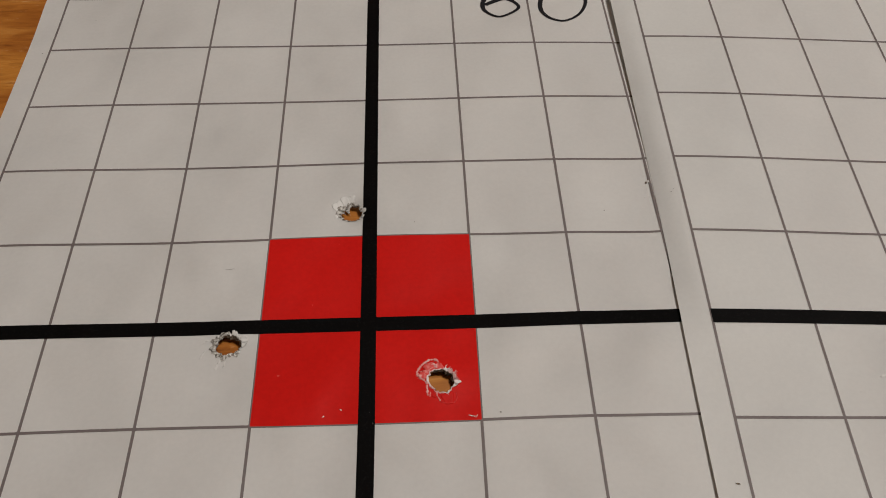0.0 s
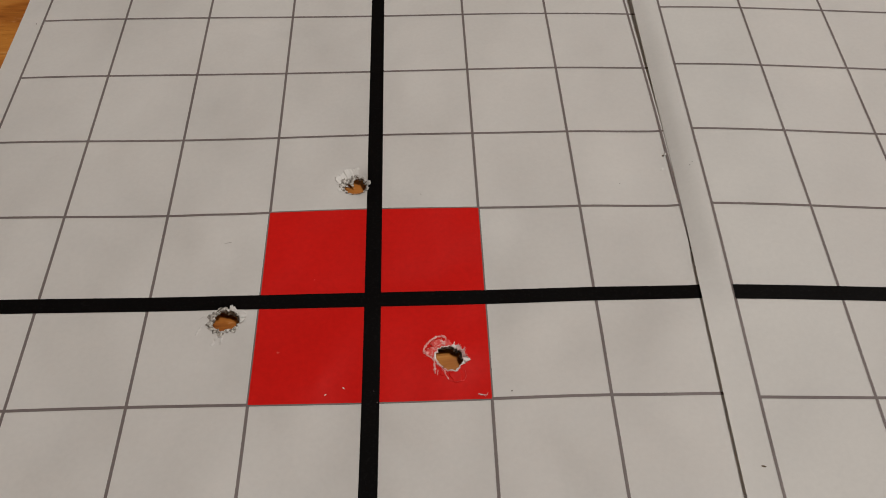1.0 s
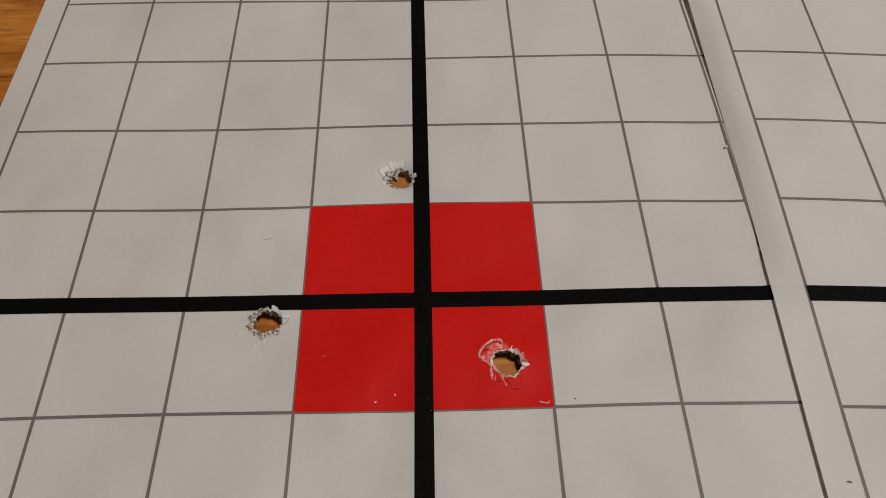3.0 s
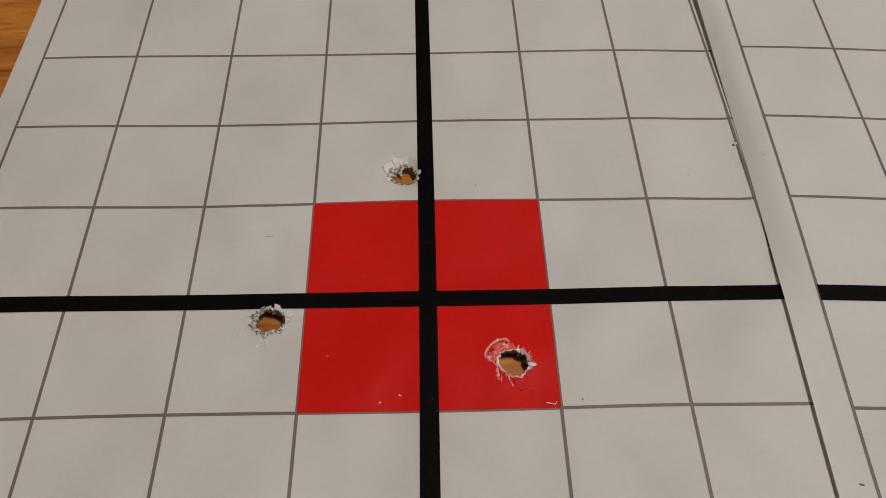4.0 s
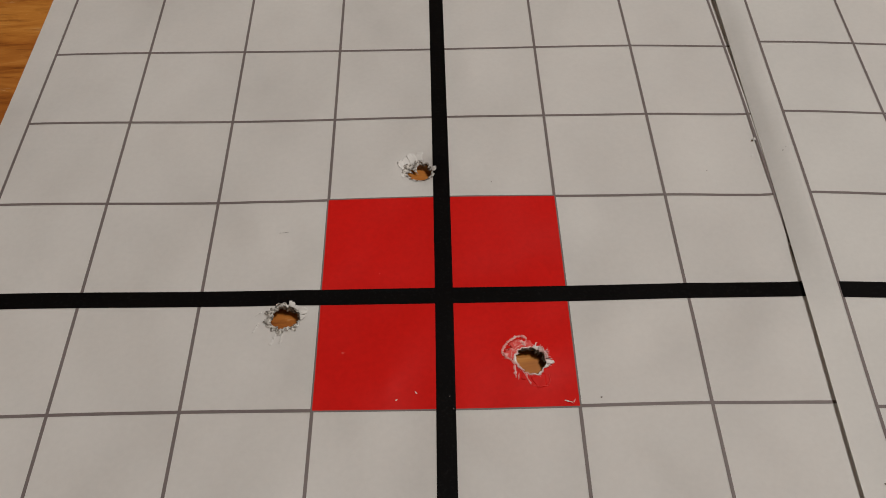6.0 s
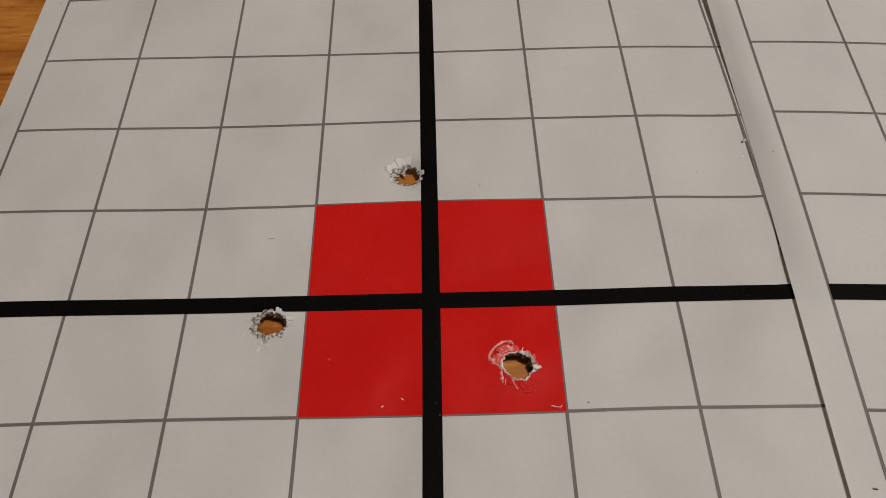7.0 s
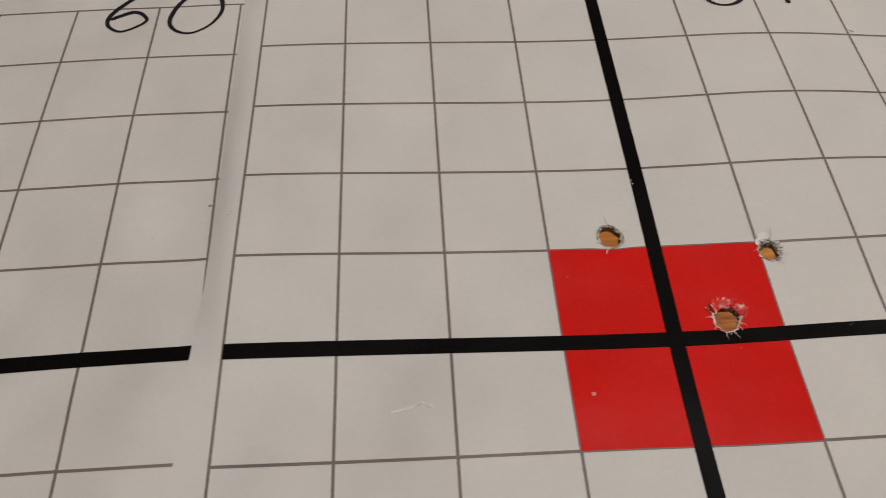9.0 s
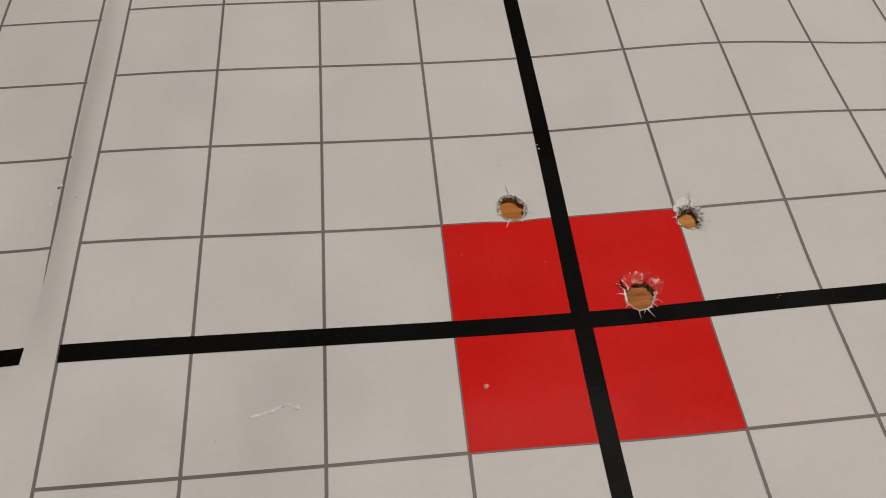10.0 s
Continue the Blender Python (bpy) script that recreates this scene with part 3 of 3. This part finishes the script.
# hole above the red squares: a grey flap hangs into it, pale petals round it
hole = HOLES["left"][1]
rim = lip("left", hole, left, "bullet_hole_rim", WIPE, ((0, 0.008), (60, 0.008), (100, 0.014), (140, 0.022), (180, 0.022), (215, 0.020), (250, 0.012), (290, 0.008), (330, 0.006)),
          ((0, 0.008), (80, 0.010), (98, 0.045), (125, 0.080), (155, 0.068), (180, 0.036), (205, 0.018), (250, 0.010), (300, 0.010)), "grey lead-smeared paper rim", 2, 0.008, 0.006)
lip("left", hole, rim, "scorched_shaded_edge", CHAR_SHADE, ((0, 0.008), (100, 0.006), (190, 0.0), (230, 0.012)), ((340, 0.008), (5, 0.010), (40, 0.014), (80, 0.022), (105, 0.016), (125, 0.004), (190, 0.004), (200, 0.014), (235, 0.010), (280, 0.008)), "dark scorched paper edge with the hole's shade painted in", 12, 0.005, 0.045)
for deg, length, width, rise in ((92, 0.085, 0.075, 8), (112, 0.105, 0.080, 8), (135, 0.080, 0.075, 4), (158, 0.090, 0.080, 3), (8, 0.050, 0.060, 26), (335, 0.030, 0.05, 16), (205, 0.055, 0.060, 1)):
    petal("left", hole, rim, deg, length, width, rise, TORN, int(deg) + 40, 1.04)
for deg, length, width, curve in ((62, 0.060, 0.007, 0.8), (15, 0.055, 0.007, -0.9), (352, 0.050, 0.006, 0.6), (175, 0.085, 0.007, 0.5), (268, 0.045, 0.010, 0.2)):
    fibre("left", hole, rim, deg, length, width, TORN, curve)
fringe("left", hole, rim, -40, 60, 22, 0.022, TORN, 3)

# hole in the red square: red flaps with pale torn edges
hole = HOLES["left"][2]
rim = lip("left", hole, left, "bullet_hole_rim", TORN_EDGE, ((0, 0.030), (40, 0.026), (70, 0.018), (110, 0.006), (150, 0.010), (185, 0.014), (225, 0.010), (270, 0.008), (320, 0.012)),
          ((0, 0.008), (90, 0.006), (180, 0.010), (270, 0.006)), "ragged pinkish torn paper rim", 3, 0.007)
lip("left", hole, rim, "scorched_shaded_edge", CHAR_SHADE, ((0, 0.0), (180, 0.0)), ((335, 0.012), (0, 0.024), (40, 0.032), (80, 0.030), (120, 0.022), (150, 0.014), (190, 0.010), (230, 0.016), (275, 0.018), (310, 0.010)), "dark scorched paper edge with the hole's shade painted in", 13, 0.003, 0.06)
for deg, length, width, rise in ((152, 0.090, 0.100, 6), (122, 0.095, 0.105, 8), (97, 0.075, 0.070, 10), (288, 0.115, 0.105, 0.5), (250, 0.070, 0.050, 0.5)):
    petal("left", hole, rim, deg, length, width, rise, BLUSH if rise > 1 else RED, int(deg) + 80, 1.02, 0.03, 0.9, 0.22)
for deg, length, width, rise in ((66, 0.045, 0.050, 42), (44, 0.050, 0.055, 44), (20, 0.034, 0.050, 40), (353, 0.085, 0.060, 18), (336, 0.035, 0.04, 22)):
    petal("left", hole, rim, deg, length, width, rise, TORN_EDGE, int(deg) + 84, 0.98, 0.2, 0.5, 0.7)
for n, (width, line) in enumerate((
        (0.020, ((-0.212, 0.050), (-0.220, 0.090), (-0.190, 0.150), (-0.150, 0.190), (-0.100, 0.218), (-0.050, 0.222), (-0.020, 0.200))),
        (0.018, ((-0.205, 0.045), (-0.160, 0.015), (-0.130, -0.020), (-0.128, -0.080), (-0.122, -0.150))),
        (0.010, ((-0.128, 0.095), (-0.100, 0.120), (-0.060, 0.140), (-0.015, 0.145))),
        (0.010, ((-0.150, 0.030), (-0.142, 0.085), (-0.125, 0.115), (-0.110, 0.165))),
        (0.010, ((-0.030, 0.150), (-0.024, 0.200))),
        (0.012, ((-0.045, -0.110), (-0.040, -0.150), (-0.012, -0.205))),
        (0.007, ((0.125, -0.120), (0.135, -0.175), (0.115, -0.215), (0.050, -0.225), (-0.005, -0.212))),
        (0.008, ((-0.100, -0.110), (-0.108, -0.160))))):
    tear("left", hole, rim, line, width, PINK if n == 6 else FUZZ, n, 0.008 if n < 2 else 0.006)
fringe("left", hole, rim, -20, 75, 46, 0.034, TORN_EDGE, 4, 0.02, 0.7)
fringe("left", hole, rim, 140, 300, 46, 0.022, TORN_EDGE, 5, 0.006, 0.4, 0.005)
fringe("left", hole, rim, 105, 175, 26, 0.026, FUZZ, 6, 0.09, 0.2, 0.005)

# clean round hole on the other sheet, with long fibres
hole = HOLES["right"][0]
rim = lip("right", hole, right, "bullet_hole_rim", WIPE, ((0, 0.010), (60, 0.008), (120, 0.008), (180, 0.010), (240, 0.006), (300, 0.010)),
          ((0, 0.026), (60, 0.018), (120, 0.016), (170, 0.026), (220, 0.020), (270, 0.012), (320, 0.026)), "thin grey paper rim", 4, 0.005, 0.02)
lip("right", hole, rim, "scorched_shaded_edge", CHAR_SHADE, ((0, 0.0), (180, 0.0)), ((340, 0.008), (15, 0.014), (50, 0.020), (90, 0.028), (130, 0.020), (165, 0.010), (230, 0.004), (280, 0.008)), "dark scorched paper edge with the hole's shade painted in", 14, 0.004, 0.04, 0.002)
for deg, length, width, curve in ((92, 0.140, 0.014, 0.10), (62, 0.055, 0.010, 0.4), (135, 0.070, 0.008, 0.4), (158, 0.045, 0.008, -0.5), (206, 0.085, 0.009, 0.5), (254, 0.150, 0.016, -0.15), (288, 0.075, 0.013, 0.5), (312, 0.075, 0.010, 0.8), (340, 0.095, 0.009, -0.5), (20, 0.080, 0.008, 0.4)):
    fibre("right", hole, rim, deg, length, width, TORN, curve)
fringe("right", hole, rim, 180, 360, 22, 0.018, TORN, 7)

# small hole at the corner of the red squares: grey lumps, fibres
hole = HOLES["right"][1]
rim = lip("right", hole, right, "bullet_hole_rim", WIPE, ((0, 0.050), (30, 0.058), (60, 0.050), (90, 0.036), (120, 0.030), (150, 0.014), (200, 0.008), (250, 0.012), (285, 0.030), (320, 0.034)),
          ((0, 0.016), (60, 0.014), (120, 0.014), (180, 0.008), (240, 0.008), (300, 0.010)), "grey lumpy torn paper rim", 5, 0.009)
lip("right", hole, rim, "scorched_shaded_edge", CHAR_SHADE, ((0, 0.004), (60, 0.006), (180, 0.0)), ((330, 0.010), (0, 0.018), (40, 0.022), (90, 0.030), (140, 0.024), (180, 0.012), (240, 0.008), (285, 0.012)), "dark scorched paper edge with the hole's shade painted in", 15, 0.004, 0.05)
for deg, length, width, rise in ((98, 0.090, 0.110, 3), (128, 0.060, 0.070, 4), (72, 0.055, 0.060, 6)):
    petal("right", hole, rim, deg, length, width, rise, TORN, int(deg) + 140, 1.20)
for deg, length, width, curve, mat in ((70, 0.190, 0.012, 0.35, WIPE), (346, 0.120, 0.010, -0.4, WIPE), (318, 0.125, 0.008, -0.3, TORN), (296, 0.120, 0.010, 0.2, WIPE), (172, 0.065, 0.009, 0.6, TORN), (150, 0.085, 0.010, -0.4, TORN_EDGE), (200, 0.050, 0.008, 0.5, TORN_EDGE), (216, 0.055, 0.008, -0.7, TORN_EDGE)):
    fibre("right", hole, rim, deg, length, width, mat, curve)
fringe("right", hole, rim, 130, 235, 22, 0.026, TORN_EDGE, 8, 0.012, 0.3)
fringe("right", hole, rim, 60, 130, 16, 0.026, TORN, 9, 0.02, 0.3)

# hole on the bar of the other sheet: three red petals stand up, white fuzz round the rest
hole = HOLES["right"][2]
rim = lip("right", hole, right, "bullet_hole_rim", TORN_EDGE, ((0, 0.014), (60, 0.006), (120, 0.006), (180, 0.012), (240, 0.006), (300, 0.010)),
          ((0, 0.010), (90, 0.004), (180, 0.006), (270, 0.004)), "ragged torn paper rim", 6, 0.006)
lip("right", hole, rim, "scorched_shaded_edge", CHAR_SHADE, ((0, 0.0), (180, 0.0)), ((345, 0.008), (10, 0.030), (50, 0.024), (90, 0.010), (150, 0.004), (270, 0.004)), "dark scorched paper edge with the hole's shade painted in", 16, 0.003, 0.05)
for deg, length, width, rise, seed in ((124, 0.120, 0.105, 48, 1), (92, 0.105, 0.105, 54, 2), (66, 0.105, 0.080, 52, 3), (36, 0.110, 0.110, 46, 4), (14, 0.090, 0.080, 38, 5)):
    petal("right", hole, rim, deg, length, width, rise, BLUSH if seed % 2 == 0 else PINK, seed + 180, 0.98, 0.10, 0.75, 0.22)
for deg, length, width, rise in ((134, 0.115, 0.018, 50), (106, 0.100, 0.014, 54), (78, 0.105, 0.016, 56), (52, 0.085, 0.026, 50), (24, 0.085, 0.026, 44), (4, 0.055, 0.035, 34)):
    petal("right", hole, rim, deg, length, width, rise, TORN_EDGE, int(deg) + 190, 0.97, 0.2, 0.6, 0.7)
for deg, length, width, curve in ((140, 0.135, 0.011, 0.3), (168, 0.100, 0.012, 0.4), (152, 0.075, 0.010, -0.6), (212, 0.075, 0.016, 0.4), (252, 0.105, 0.012, 0.5), (282, 0.125, 0.014, 0.35), (274, 0.060, 0.010, -0.8), (318, 0.070, 0.015, -0.5), (340, 0.090, 0.012, -0.7)):
    fibre("right", hole, rim, deg, length, width, TORN_EDGE, curve)
fringe("right", hole, rim, 0, 60, 40, 0.040, TORN_EDGE, 10, 0.03, 0.9)
fringe("right", hole, rim, 60, 150, 60, 0.030, TORN_EDGE, 12, 0.085, 1.6)
fringe("right", hole, rim, 150, 360, 60, 0.026, TORN_EDGE, 11, 0.004, 0.4)


# ---- small scuffs and specks ----
def speck(side, u, v, length, width, deg, mat, parent, label, high=0.008, seed=0):
    """A tiny raised chip or dent of the paper."""
    rng = np.random.default_rng(seed + 300)
    a, n = math.radians(deg), 12
    verts = [surface(side, u, v, high).tolist()]
    for k, t in enumerate(np.linspace(0, 2 * math.pi, n, endpoint=False)):
        r = 0.75 + 0.5 * rng.random()
        p, q = 0.5 * length * r * math.cos(t), 0.5 * width * r * math.sin(t)
        verts.append(surface(side, u + p * math.cos(a) - q * math.sin(a), v + p * math.sin(a) + q * math.cos(a), 0.0042).tolist())
    raw("paper_scuff", verts, [(0, 1 + k, 1 + (k + 1) % n) for k in range(n)], mat, parent, label, smooth=False)


# scratch with its highlight in white; the dark dot paints its shadow
ridge("right", [(-2.52, -0.612), (-2.45, -0.590), (-2.37, -0.570), (-2.28, -0.538)], 0.022, TORN, 41, 0.009, right, "paper_scuff", "shallow scratch ploughed into the paper, its highlight painted white")
speck("right", -2.285, -0.540, 0.016, 0.014, 10, CHAR_SHADE, right, "tiny dark dot painted as the scratch's shadow", 0.006, 40)
speck("right", -2.25, -0.528, 0.055, 0.024, 14, TORN, right, "white torn chip", 0.014, 1)
speck("right", -2.19, -0.555, 0.05, 0.03, -20, TORN, right, "white torn chip", 0.014, 2)
speck("right", -2.745, -0.754, 0.024, 0.016, 0, TORN, right, "small white pit", 0.010, 3)
speck("right", -0.820, -0.502, 0.040, 0.044, 0, FUZZ, right, "small pink chip", 0.018, 4)
# paler red painted in for the shine on a dimple
speck("right", 0.555, -0.120, 0.022, 0.026, 0, PINK, right, "small paler red chip painting a dimple's highlight", 0.010, 5)
speck("right", 1.628, 0.050, 0.026, 0.005, 12, LINE, right, "pale scrape in the black bar", 0.007, 6)
speck("right", 1.600, 0.036, 0.016, 0.006, -40, LINE, right, "pale scrape in the black bar", 0.007, 7)
speck("right", -0.055, 1.795, 0.016, 0.016, 0, TORN, right, "pale speck on the black bar", 0.007, 8)
speck("right", -0.062, 1.840, 0.012, 0.016, 0, TORN, right, "pale speck on the black bar", 0.006, 9)
speck("right", -0.43, 1.63, 0.009, 0.009, 0, LINE, right, "tiny grey speck", 0.006, 10)
speck("right", 3.02, 4.07, 0.060, 0.016, 150, LINE, right, "thin grey scuff", 0.006, 11)
speck("right", -4.07, 1.50, 0.010, 0.010, 0, CHAR_SHADE, right, "tiny dark speck", 0.006, 12)
speck("right", -4.04, 1.53, 0.008, 0.007, 0, CHAR_SHADE, right, "tiny dark speck", 0.006, 13)
speck("right", -4.06, -1.58, 0.040, 0.014, -15, CHAR_SHADE, right, "tiny dark scuff", 0.006, 14)
speck("left", 2.930, 1.655, 0.034, 0.022, 20, CHAR_SHADE, left, "dark nick torn in the paper", 0.012, 20)
speck("left", 2.945, 1.665, 0.040, 0.030, 60, TORN, left, "white torn chip", 0.020, 21)
speck("left", 2.88, 1.47, 0.050, 0.020, 45, TORN, left, "white scuffed chip", 0.010, 22)
hairs("left", [(0.890, -0.955, 0.005, -8, 0.080, 0.012, 0.10, -0.5), (0.905, -0.962, 0.005, -30, 0.060, 0.010, 0.12, 0.8), (0.955, -0.972, 0.005, 40, 0.034, 0.009, 0.2, 0.6), (0.925, -0.965, 0.005, 150, 0.030, 0.008, 0.2, 0.7)],
      TORN, left, "paper_scuff", "white tear at the red corner")
speck("left", 0.056, -1.00, 0.008, 0.012, 0, LINE, left, "pale speck on the black bar", 0.007, 34)
speck("left", 0.028, -0.90, 0.006, 0.009, 0, LINE, left, "pale speck on the black bar", 0.006, 35)
speck("left", -0.225, -0.865, 0.028, 0.009, -50, TORN, left, "pale scratch in the red ink", 0.007, 24)
speck("left", -0.375, -0.925, 0.026, 0.010, 30, TORN, left, "pale scratch in the red ink", 0.007, 25)
speck("left", 1.168, -0.937, 0.015, 0.012, 0, LINE, left, "tiny grey pit", 0.009, 26)
speck("left", 1.150, -0.915, 0.018, 0.010, 40, TORN, left, "tiny white pit", 0.008, 27)
speck("left", 0.450, 1.17, 0.007, 0.014, 0, LINE, left, "tiny grey speck", 0.006, 28)
speck("left", 2.42, 1.28, 0.009, 0.009, 0, LINE, left, "tiny grey speck", 0.006, 29)
speck("left", -0.53, 0.22, 0.012, 0.018, 0, PINK, left, "pale fleck in the red ink", 0.007, 30)
speck("left", -1.36, 0.66, 0.09, 0.0028, 8, LINE, left, "thin grey pen scratch", 0.0052, 31)
speck("left", -4.03, 3.95, 0.014, 0.014, 0, CHAR_SHADE, left, "tiny dark speck", 0.006, 32)
speck("left", -3.50, 4.55, 0.010, 0.010, 0, CHAR_SHADE, left, "tiny dark speck", 0.006, 33)
